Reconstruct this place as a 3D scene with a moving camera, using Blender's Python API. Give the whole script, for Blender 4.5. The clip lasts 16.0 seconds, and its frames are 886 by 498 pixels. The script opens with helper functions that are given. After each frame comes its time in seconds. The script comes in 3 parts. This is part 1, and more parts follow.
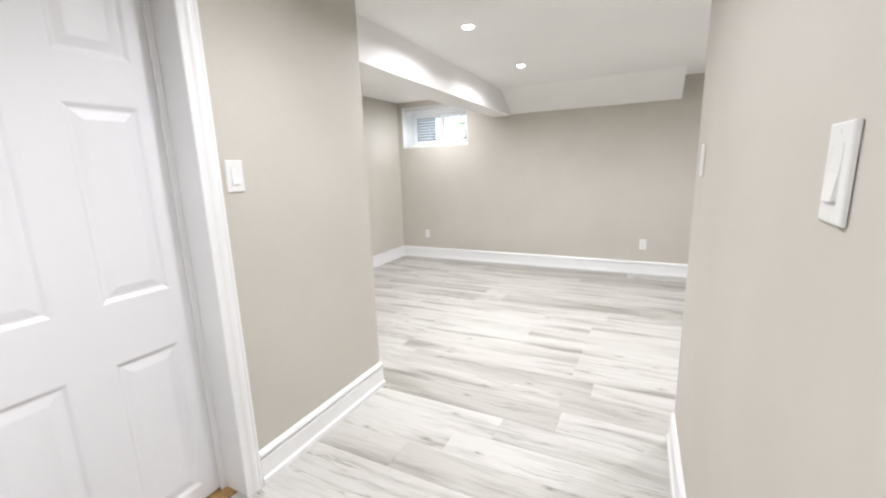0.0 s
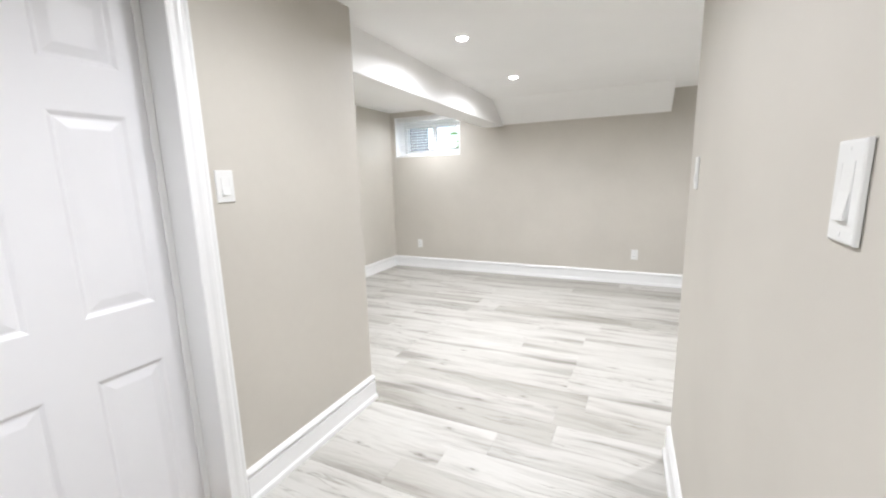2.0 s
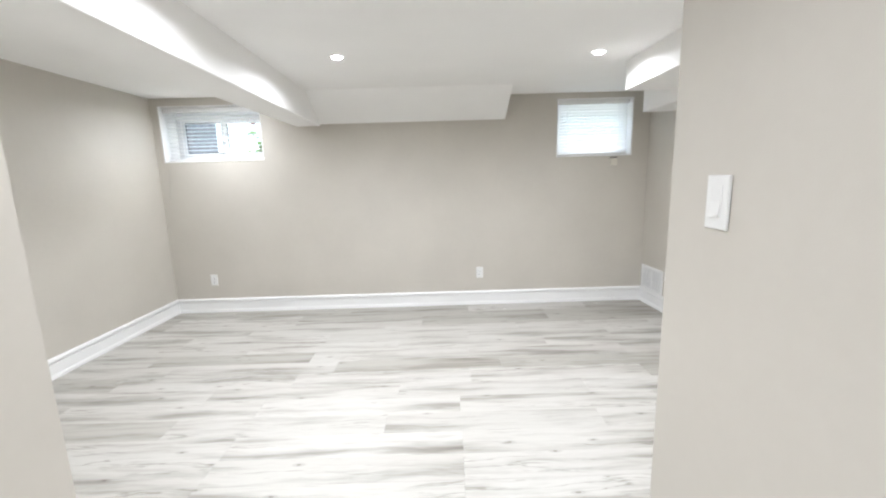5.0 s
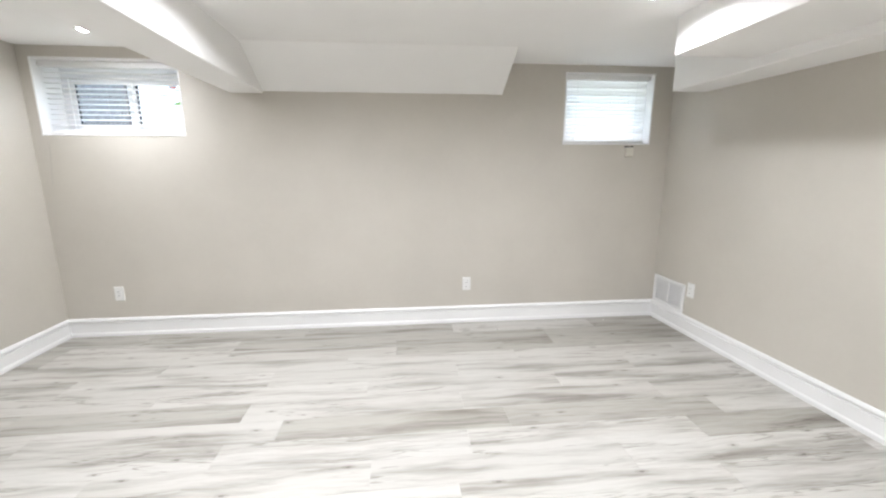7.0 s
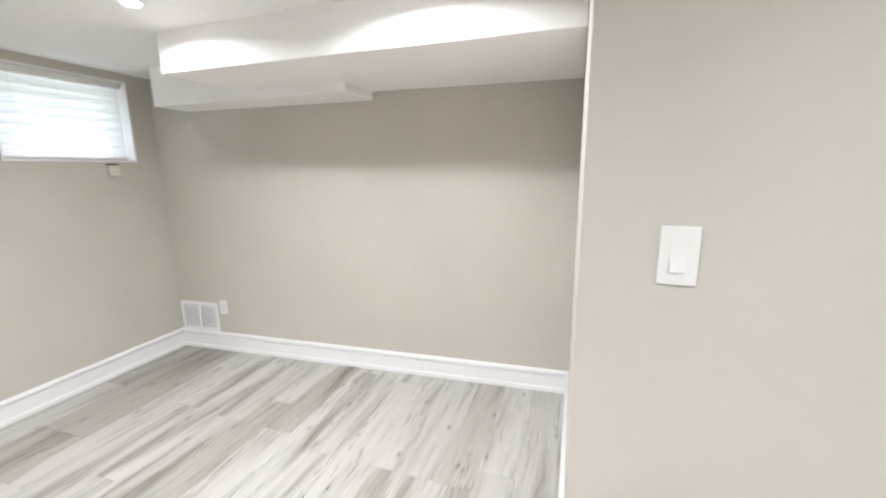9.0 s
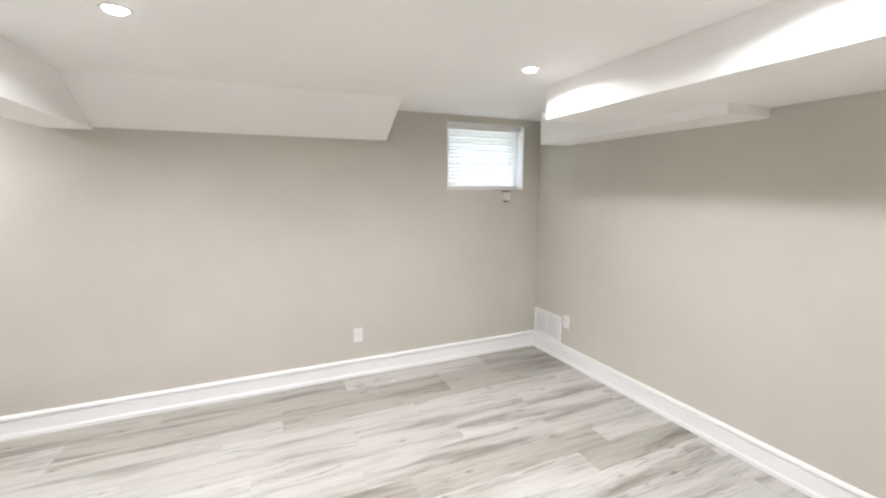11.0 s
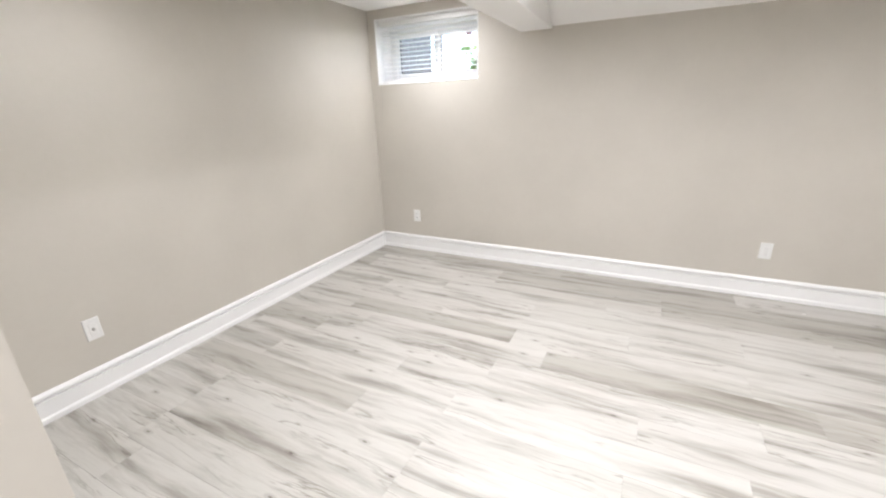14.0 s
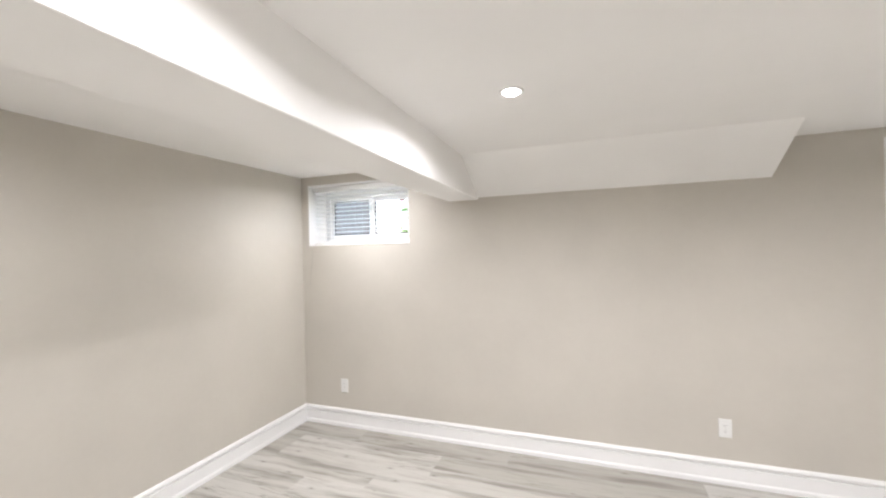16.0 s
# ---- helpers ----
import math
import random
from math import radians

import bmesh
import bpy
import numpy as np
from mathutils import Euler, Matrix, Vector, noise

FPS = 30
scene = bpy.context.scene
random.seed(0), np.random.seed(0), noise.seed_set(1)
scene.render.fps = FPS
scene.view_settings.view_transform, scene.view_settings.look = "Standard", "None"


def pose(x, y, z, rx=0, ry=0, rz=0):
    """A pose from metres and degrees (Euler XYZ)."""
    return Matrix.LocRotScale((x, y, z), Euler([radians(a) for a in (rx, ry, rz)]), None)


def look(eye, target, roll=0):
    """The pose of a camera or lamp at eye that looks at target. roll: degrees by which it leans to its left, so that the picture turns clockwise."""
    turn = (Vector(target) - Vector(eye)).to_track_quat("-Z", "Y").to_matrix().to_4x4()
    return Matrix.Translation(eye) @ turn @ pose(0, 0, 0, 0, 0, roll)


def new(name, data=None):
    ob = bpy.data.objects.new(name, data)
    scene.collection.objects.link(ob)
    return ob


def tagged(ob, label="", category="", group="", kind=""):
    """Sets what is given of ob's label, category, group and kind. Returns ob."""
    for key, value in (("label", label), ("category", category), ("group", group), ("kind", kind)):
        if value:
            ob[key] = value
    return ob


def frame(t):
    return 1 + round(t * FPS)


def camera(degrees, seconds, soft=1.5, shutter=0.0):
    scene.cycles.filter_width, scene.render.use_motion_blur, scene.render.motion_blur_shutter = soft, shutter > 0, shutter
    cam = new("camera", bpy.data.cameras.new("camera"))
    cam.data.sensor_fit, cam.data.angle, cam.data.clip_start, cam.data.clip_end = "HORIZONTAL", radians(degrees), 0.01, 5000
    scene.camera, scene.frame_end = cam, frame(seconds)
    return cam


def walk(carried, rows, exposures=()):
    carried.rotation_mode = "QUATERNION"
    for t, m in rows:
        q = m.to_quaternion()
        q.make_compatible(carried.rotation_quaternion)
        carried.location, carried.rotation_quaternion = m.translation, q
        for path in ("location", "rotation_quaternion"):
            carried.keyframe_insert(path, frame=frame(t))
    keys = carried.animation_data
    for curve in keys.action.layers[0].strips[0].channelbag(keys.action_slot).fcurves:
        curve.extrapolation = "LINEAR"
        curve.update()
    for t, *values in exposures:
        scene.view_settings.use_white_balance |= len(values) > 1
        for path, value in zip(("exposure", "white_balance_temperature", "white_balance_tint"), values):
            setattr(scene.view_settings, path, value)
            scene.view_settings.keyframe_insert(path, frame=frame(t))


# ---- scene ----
cam = camera(95.3, 16.0, soft=2.2)
# seconds, x, y, z, yaw to the left, pitch up, roll
ROWS = [
    (0, 0.137, 0.251, 1.288, 27.01, -11.37, -1.86),
    (0.5, 0.118, 0.246, 1.289, 27.77, -11.70, -0.92),
    (1, 0.138, 0.242, 1.288, 28.41, -10.55, -0.69),
    (1.5, 0.136, 0.252, 1.281, 27.80, -10.43, -0.21),
    (2, 0.117, 0.267, 1.296, 25.78, -10.14, -1.55),
    (2.5, 0.079, 0.338, 1.304, 23.14, -10.39, -1.27),
    (3, -0.023, 0.510, 1.326, 16.39, -9.35, -2.99),
    (3.5, -0.123, 0.622, 1.329, 10.07, -8.91, -1.22),
    (4, -0.290, 0.748, 1.342, 3.15, -7.50, -2.22),
    (4.2, -0.261, 0.822, 1.351, 2.02, -8.48, -2.34),
    (6.3, -0.391, 1.701, 1.354, -1.94, -10.98, -0.54),
    (6.5, -0.402, 1.780, 1.353, -1.85, -11.36, -0.26),
    (7, -0.419, 1.995, 1.350, -5.65, -11.53, -0.11),
    (7.5, -0.442, 2.125, 1.369, -21.54, -11.01, -0.61),
    (8, -0.501, 2.210, 1.386, -46.60, -10.86, -1.83),
    (8.2, -0.523, 2.219, 1.395, -55.07, -11.44, -1.21),
    (9.1, -0.555, 2.212, 1.462, -72.0, -11.2, -0.70),
    (10.3, -0.558, 2.209, 1.517, -37.12, -10.01, -0.31),
    (10.5, -0.549, 2.208, 1.526, -30.22, -9.91, -0.42),
    (11, -0.478, 2.157, 1.536, -22.96, -8.46, -0.09),
    (11.5, -0.438, 2.108, 1.540, -15.60, -7.26, -0.66),
    (12, -0.489, 2.085, 1.515, -2.83, -5.69, -1.82),
    (12.5, -0.574, 2.073, 1.503, 7.08, -5.98, -1.91),
    (13, -0.620, 2.058, 1.468, 14.43, -10.39, -1.48),
    (13.5, -0.658, 2.009, 1.404, 22.28, -16.59, -1.49),
    (14, -0.689, 1.963, 1.369, 27.13, -19.33, -1.80),
    (14.5, -0.680, 1.978, 1.384, 26.25, -17.58, -1.86),
    (15, -0.624, 2.056, 1.437, 20.93, -13.69, -1.98),
    (15.5, -0.623, 2.194, 1.470, 15.81, -6.78, -1.55),
    (16, -0.633, 2.346, 1.518, 20.47, 0.13, -1.36),
]


def carried_pose(x, y, z, yaw, pitch, roll):
    way = Matrix.Rotation(radians(yaw), 3, "Z") @ Matrix.Rotation(radians(pitch), 3, "X") @ Vector((0, 1, 0))
    eye = Vector((x, y, z))
    return look(eye, eye + way, roll)


EXPOSURES = [(0.0, 3.84, 6130, 13), (4.2, 3.89, 5960, 11), (7.0, 3.91, 6050, 12), (8.0, 3.95, 6100, 13), (10.3, 3.94, 6220, 13), (13.5, 3.88, 6220, 14), (16.0, 3.92, 6280, 15)]
walk(cam, [(r[0], carried_pose(*r[1:])) for r in ROWS], EXPOSURES)

# ---- world, sun, lamps ----
world = bpy.data.worlds.new("world")
scene.world = world
world.use_nodes = True
wn = world.node_tree.nodes
sky = wn.new("ShaderNodeTexSky")
sky.sky_type = "NISHITA"
sky.sun_disc = False
sky.sun_elevation = radians(66)
sky.sun_rotation = radians(14)
world.node_tree.links.new(sky.outputs[0], wn["Background"].inputs[0])
wn["Background"].inputs[1].default_value = 0.05

sun = new("sun", bpy.data.lights.new("sun", "SUN"))
sun.data.energy, sun.data.angle, sun.data.color = 0.7, radians(12), (1.0, 0.95, 0.88)
SUN_WAY = Vector((math.sin(radians(14)) * math.cos(radians(66)), math.cos(radians(14)) * math.cos(radians(66)), math.sin(radians(66))))
sun.matrix_world = look((0, 0, 30), Vector((0, 0, 30)) - SUN_WAY)

# added area lamp in the second window's opening, for daylight behind its closed blind
daylight = new("window_daylight_fill", bpy.data.lights.new("window_daylight_fill", "AREA"))
daylight.data.shape, daylight.data.size, daylight.data.size_y, daylight.data.energy = "RECTANGLE", 0.70, 0.54, 0.060
daylight.data.color = (0.93, 0.97, 1.0)
daylight.matrix_world = pose(1.265, 5.475, 1.812, -90, 0, 0)

# lamp added at the top of the first window's recess, standing in for daylight
daylight = new("window_daylight_fill", bpy.data.lights.new("window_daylight_fill", "AREA"))
daylight.data.shape, daylight.data.size, daylight.data.size_y, daylight.data.energy = "RECTANGLE", 0.94, 0.09, 0.006
daylight.data.color = (0.90, 0.96, 1.0)
daylight.matrix_world = pose(-2.546, 5.54, 2.104, 0, 0, 0)

LAMP_WATTS, LAMP_COLOR = 1.5, (1.0, 0.985, 0.96)


def lamp_light(x, y, z, watts):
    """A reflector lamp: a beam downwards and a wide spill round it."""
    for size, spread, share in ((0.060, 132, 0.20), (0.095, 162, 0.78)):
        ob = new("downlight_lamp", bpy.data.lights.new("downlight_lamp", "AREA"))
        ob.data.shape, ob.data.size, ob.data.energy, ob.data.color = "DISK", size, watts * share, LAMP_COLOR
        ob.data.spread = radians(spread)
        ob.location = (x, y, z - (0.002 if size < 0.07 else 0.0))


# ---- plan ----
XL, XR, YF = -3.12, 1.85, 5.35          # left, right and far wall of the room
XRN = 2.00                              # the right wall runs out a little towards the hall
HL, HR, HRB = -1.25, 0.306, 0.39        # the hall's walls
YNL, YNR, YB = 2.08, 2.20, -1.7         # ends of the hall's walls, hall's back wall
CEIL, CEIL_L, TOP = 2.15, 2.20, 2.46
WALL = 0.12
OUT = 0.32                              # thickness of the outer walls
GRADE = 1.50
W1 = (-3.048, -2.045, 1.58, 2.125)
W2 = (0.912, 1.68, 1.528, 2.095)

# ---- materials ----


def material(name):
    m = bpy.data.materials.new(name)
    m.use_nodes = True
    return m, m.node_tree.nodes, m.node_tree.links, m.node_tree.nodes["Principled BSDF"]


def node(nodes, kind, **values):
    n = nodes.new(kind)
    for key, value in values.items():
        n.inputs[key].default_value = value
    return n


def ramp(nodes, stops):
    r = nodes.new("ShaderNodeValToRGB")
    el = r.color_ramp.elements
    while len(el) < len(stops):
        el.new(0.5)
    for e, (pos, col) in zip(el, stops):
        e.position, e.color = pos, (*col, 1)
    return r


def mixed(nodes, links, fac, a, b, mode="MIX"):
    n = nodes.new("ShaderNodeMix")
    n.data_type, n.blend_type = "RGBA", mode
    for sock, val in ((n.inputs[0], fac), (n.inputs[6], a), (n.inputs[7], b)):
        if hasattr(val, "is_linked"):
            links.new(val, sock)
        else:
            sock.default_value = val if isinstance(val, float) else (*val, 1)
    return n.outputs[2]


def painted(name, color, rough, grain=260.0, bump=0.06, drift=0.04):
    """Rolled or brushed paint: a soft stipple, faint drift of tone and a few scuffs."""
    m, n, l, b = material(name)
    co = n.new("ShaderNodeTexCoord")
    big = node(n, "ShaderNodeTexNoise", Scale=1.7, Detail=3.0)
    fine = node(n, "ShaderNodeTexNoise", Scale=grain, Detail=2.0)
    mid = node(n, "ShaderNodeTexNoise", Scale=grain / 9, Detail=4.0)
    for t in (big, fine, mid):
        l.new(co.outputs["Object"], t.inputs["Vector"])
    lo = tuple(c * (1 - drift) for c in color)
    hi = tuple(min(1, c * (1 + drift)) for c in color)
    r = ramp(n, [(0.3, lo), (0.7, hi)])
    l.new(big.outputs[0], r.inputs[0])
    col = mixed(n, l, 0.05, r.outputs[0], mid.outputs[0], "SOFT_LIGHT")
    l.new(col, b.inputs["Base Color"])
    rr = n.new("ShaderNodeMapRange")
    rr.inputs[3].default_value, rr.inputs[4].default_value = rough - 0.06, rough + 0.06
    l.new(mid.outputs[0], rr.inputs[0])
    l.new(rr.outputs[0], b.inputs["Roughness"])
    bp = node(n, "ShaderNodeBump", Strength=bump, Distance=0.002)
    l.new(fine.outputs[0], bp.inputs["Height"])
    l.new(bp.outputs[0], b.inputs["Normal"])
    return m


def plank_material(name, gain):
    """Whitewashed pine vinyl: long grey streaks, dark checks, small knots, printed relief."""
    m, n, l, b = material(name)
    co, info = n.new("ShaderNodeTexCoord"), n.new("ShaderNodeObjectInfo")
    comb = n.new("ShaderNodeCombineXYZ")
    for i, k in enumerate((61.0, 23.0, 37.0)):
        mu = n.new("ShaderNodeMath")
        mu.operation = "MULTIPLY"
        mu.inputs[1].default_value = k
        l.new(info.outputs["Random"], mu.inputs[0])
        l.new(mu.outputs[0], comb.inputs[i])
    add = n.new("ShaderNodeVectorMath")
    l.new(co.outputs["Object"], add.inputs[0])
    l.new(comb.outputs[0], add.inputs[1])
    # slow wander of the grain
    wob = node(n, "ShaderNodeTexNoise", Scale=2.2, Detail=2.0)
    l.new(add.outputs[0], wob.inputs["Vector"])
    wsub = n.new("ShaderNodeVectorMath")
    wsub.operation = "MULTIPLY_ADD"
    l.new(wob.outputs["Color"], wsub.inputs[0])
    wsub.inputs[1].default_value = (0.0, 0.07, 0.0)
    l.new(add.outputs[0], wsub.inputs[2])

    def streaks(sx, sy, detail, rough):
        mp = n.new("ShaderNodeMapping")
        mp.inputs["Scale"].default_value = (sx, sy, 1.0)
        l.new(wsub.outputs[0], mp.inputs[0])
        t = node(n, "ShaderNodeTexNoise", Scale=1.0, Detail=detail, Roughness=rough)
        l.new(mp.outputs[0], t.inputs["Vector"])
        return t.outputs[0]

    broad, medium, fine, checks = streaks(0.85, 9.0, 6.0, 0.60), streaks(2.2, 22.0, 6.0, 0.65), streaks(8.0, 170.0, 3.0, 0.6), streaks(1.9, 27.0, 7.0, 0.72)
    c1 = ramp(n, [(0.26, (0.185, 0.171, 0.148)), (0.38, (0.340, 0.323, 0.293)), (0.445, (0.452, 0.438, 0.407)), (0.53, (0.540, 0.530, 0.500))])
    l.new(broad, c1.inputs[0])
    c2 = ramp(n, [(0.34, (0.58, 0.57, 0.545)), (0.47, (1, 1, 1))])
    l.new(medium, c2.inputs[0])
    c3 = ramp(n, [(0.33, (0.72, 0.71, 0.69)), (0.58, (1, 1, 1))])
    l.new(fine, c3.inputs[0])
    c4 = ramp(n, [(0.330, (0.30, 0.28, 0.255)), (0.352, (1, 1, 1))])
    l.new(checks, c4.inputs[0])
    col = mixed(n, l, 0.34, c1.outputs[0], c2.outputs[0], "MULTIPLY")
    col = mixed(n, l, 0.22, col, c3.outputs[0], "MULTIPLY")
    col = mixed(n, l, 0.42, col, c4.outputs[0], "MULTIPLY")
    # fine dark grain lines, in places
    contour = ramp(n, [(0.482, (1, 1, 1)), (0.497, (0.60, 0.58, 0.55)), (0.503, (0.60, 0.58, 0.55)), (0.518, (1, 1, 1))])
    l.new(streaks(1.2, 15.0, 4.0, 0.55), contour.inputs[0])
    where = ramp(n, [(0.50, (0, 0, 0)), (0.62, (1, 1, 1))])
    l.new(streaks(1.7, 6.0, 2.0, 0.5), where.inputs[0])
    col = mixed(n, l, where.outputs[0], col, mixed(n, l, 1.0, col, contour.outputs[0], "MULTIPLY"))
    # knots
    mp = n.new("ShaderNodeMapping")
    mp.inputs["Scale"].default_value = (1.5, 4.0, 1.0)
    l.new(add.outputs[0], mp.inputs[0])
    vo = node(n, "ShaderNodeTexVoronoi", Scale=1.0)
    vo.voronoi_dimensions = "2D"
    l.new(mp.outputs[0], vo.inputs["Vector"])
    kn = ramp(n, [(0.0, (0.25, 0.225, 0.2)), (0.016, (0.45, 0.42, 0.39)), (0.024, (0.88, 0.87, 0.86)), (0.036, (0.78, 0.77, 0.76)), (0.06, (1, 1, 1))])
    l.new(vo.outputs["Distance"], kn.inputs[0])
    col = mixed(n, l, 0.9, col, kn.outputs[0], "MULTIPLY")
    # tone of each plank
    tone = ramp(n, [(0.0, (0.92, 0.915, 0.905)), (1.0, (1.0, 1.0, 1.0))])
    l.new(info.outputs["Random"], tone.inputs[0])
    col = mixed(n, l, 1.0, col, tone.outputs[0], "MULTIPLY")
    col = mixed(n, l, 1.0, col, gain, "MULTIPLY")
    l.new(col, b.inputs["Base Color"])
    rr = n.new("ShaderNodeMapRange")
    rr.inputs[3].default_value, rr.inputs[4].default_value = 0.38, 0.52
    l.new(medium, rr.inputs[0])
    l.new(rr.outputs[0], b.inputs["Roughness"])
    b.inputs["Specular IOR Level"].default_value = 0.5
    bp = node(n, "ShaderNodeBump", Strength=0.12, Distance=0.001)
    l.new(fine, bp.inputs["Height"])
    l.new(bp.outputs[0], b.inputs["Normal"])
    return m


def plain(name, color, rough=0.4, metal=0.0, drift=0.05):
    m = painted(name, color, rough, 120.0, 0.02, drift)
    m.node_tree.nodes["Principled BSDF"].inputs["Metallic"].default_value = metal
    return m


def glass_material():
    m, n, l, b = material("window_glass")
    b.inputs["Base Color"].default_value = (0.96, 0.985, 0.975, 1)
    b.inputs["Transmission Weight"].default_value = 1.0
    b.inputs["Roughness"].default_value = 0.0
    b.inputs["IOR"].default_value = 1.45
    return m


def slat_material():
    """White vinyl that lets some daylight through."""
    m, n, l, b = material("blind_vinyl")
    b.inputs["Base Color"].default_value = (0.88, 0.88, 0.87, 1)
    b.inputs["Roughness"].default_value = 0.45
    tr = n.new("ShaderNodeBsdfTranslucent")
    tr.inputs[0].default_value = (0.90, 0.90, 0.88, 1)
    mx = n.new("ShaderNodeMixShader")
    mx.inputs[0].default_value = 0.62
    l.new(b.outputs[0], mx.inputs[1])
    l.new(tr.outputs[0], mx.inputs[2])
    l.new(mx.outputs[0], n["Material Output"].inputs[0])
    return m


def lens_material():
    m, n, l, b = material("lit_diffuser")
    b.inputs["Base Color"].default_value = (0.9, 0.9, 0.88, 1)
    b.inputs["Emission Color"].default_value = (1.0, 0.97, 0.92, 1)
    b.inputs["Emission Strength"].default_value = 1.6
    return m


def noisy(name, a, c, scale, rough=0.9):
    m, n, l, b = material(name)
    co = n.new("ShaderNodeTexCoord")
    t = node(n, "ShaderNodeTexNoise", Scale=scale, Detail=6.0)
    l.new(co.outputs["Object"], t.inputs["Vector"])
    r = ramp(n, [(0.35, a), (0.65, c)])
    l.new(t.outputs[0], r.inputs[0])
    l.new(r.outputs[0], b.inputs["Base Color"])
    b.inputs["Roughness"].default_value = rough
    return m


def leaf_material():
    m, n, l, b = material("leaf")
    geo = n.new("ShaderNodeNewGeometry")
    r = ramp(n, [(0.0, (0.05, 0.11, 0.02)), (1.0, (0.12, 0.2, 0.05))])
    l.new(geo.outputs["Random Per Island"], r.inputs[0])
    l.new(r.outputs[0], b.inputs["Base Color"])
    b.inputs["Roughness"].default_value = 0.5
    tr, mx = n.new("ShaderNodeBsdfTranslucent"), n.new("ShaderNodeMixShader")
    tr.inputs[0].default_value = (0.42, 0.6, 0.2, 1)
    mx.inputs[0].default_value = 0.6
    l.new(b.outputs[0], mx.inputs[1])
    l.new(tr.outputs[0], mx.inputs[2])
    l.new(mx.outputs[0], n["Material Output"].inputs[0])
    return m


WALLPAINT = painted("greige_wall_paint", (0.55, 0.520, 0.465), 0.55)
CEILPAINT = painted("flat_white_ceiling_paint", (0.90, 0.893, 0.878), 0.8, 200.0, 0.05, 0.02)
TRIM = painted("semigloss_white_trim", (0.825, 0.825, 0.82), 0.32, 90.0, 0.03, 0.02)
DOORPAINT = painted("white_door_paint", (0.795, 0.79, 0.805), 0.42, 150.0, 0.05, 0.02)
PLASTIC = plain("white_plastic", (0.77, 0.77, 0.755), 0.3, 0.0, 0.01)
IVORY = plain("ivory_plastic", (0.70, 0.67, 0.59), 0.4)
DARK = plain("dark_slot", (0.03, 0.03, 0.03), 0.5)
METAL = plain("nickel", (0.6, 0.59, 0.57), 0.3, 1.0)
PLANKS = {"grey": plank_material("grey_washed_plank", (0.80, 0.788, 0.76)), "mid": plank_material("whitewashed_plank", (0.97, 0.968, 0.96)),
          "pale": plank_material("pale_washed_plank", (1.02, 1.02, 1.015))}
SUBFLOOR = noisy("underlay", (0.10, 0.095, 0.085), (0.15, 0.14, 0.125), 40.0)
OAK = noisy("honey_wood", (0.28, 0.15, 0.05), (0.42, 0.25, 0.10), 60.0, 0.5)
GLASS, SLAT, LENS = glass_material(), slat_material(), lens_material()
VINYL = plain("white_window_vinyl", (0.80, 0.81, 0.82), 0.35, 0.0, 0.02)
GASKET = plain("black_gasket", (0.02, 0.02, 0.022), 0.6)
GRASS = noisy("lawn", (0.05, 0.10, 0.02), (0.11, 0.16, 0.04), 9.0)
FENCE = noisy("weathered_fence_wood", (0.34, 0.285, 0.27), (0.52, 0.445, 0.425), 14.0)
LEAF = leaf_material()
TWIG = noisy("bark", (0.06, 0.045, 0.03), (0.11, 0.085, 0.06), 30.0)
STICKER = plain("rust_red_sticker", (0.35, 0.07, 0.03), 0.5)
CONCRETE = noisy("concrete", (0.30, 0.29, 0.27), (0.42, 0.41, 0.38), 12.0)
PAPER = plain("plaster_crumb", (0.8, 0.79, 0.76), 0.8)

# ---- mesh helpers ----


def box(bm, x0, x1, y0, y1, z0, z1, bevel=0.0, segments=1):
    v = [bm.verts.new((x, y, z)) for z in (z0, z1) for y in (y0, y1) for x in (x0, x1)]
    made = [bm.faces.new([v[i] for i in f]) for f in ((0, 2, 3, 1), (4, 5, 7, 6), (0, 1, 5, 4), (1, 3, 7, 5), (3, 2, 6, 7), (2, 0, 4, 6))]
    if bevel:
        edges = list({e for f in made for e in f.edges})
        bmesh.ops.bevel(bm, geom=edges, offset=bevel, segments=segments, affect="EDGES", profile=0.5)
    return bm


def boxed(*args, **kw):
    return box(bmesh.new(), *args, **kw)


def mesh_of(name, bm, mat, smooth=False):
    me = bpy.data.meshes.new(name)
    bmesh.ops.recalc_face_normals(bm, faces=bm.faces[:])
    bm.to_mesh(me)
    bm.free()
    me.materials.append(mat)
    if smooth:
        for p in me.polygons:
            p.use_smooth = True
    return me


def thing(name, label, category, bm=None, mat=None, at=None, group="", kind="", smooth=False):
    ob = new(name, mesh_of(name, bm, mat, smooth) if bm else None)
    if at:
        ob.matrix_world = at
    return tagged(ob, label, category, group, kind)


def part(name, bm, mat, parent, label="", smooth=False):
    ob = new(name, mesh_of(name, bm, mat, smooth))
    ob.parent = parent
    return tagged(ob, label) if label else ob


def structure(name, bm, mat, label, category):
    return thing(name, label, category, bm, mat, kind="structure")


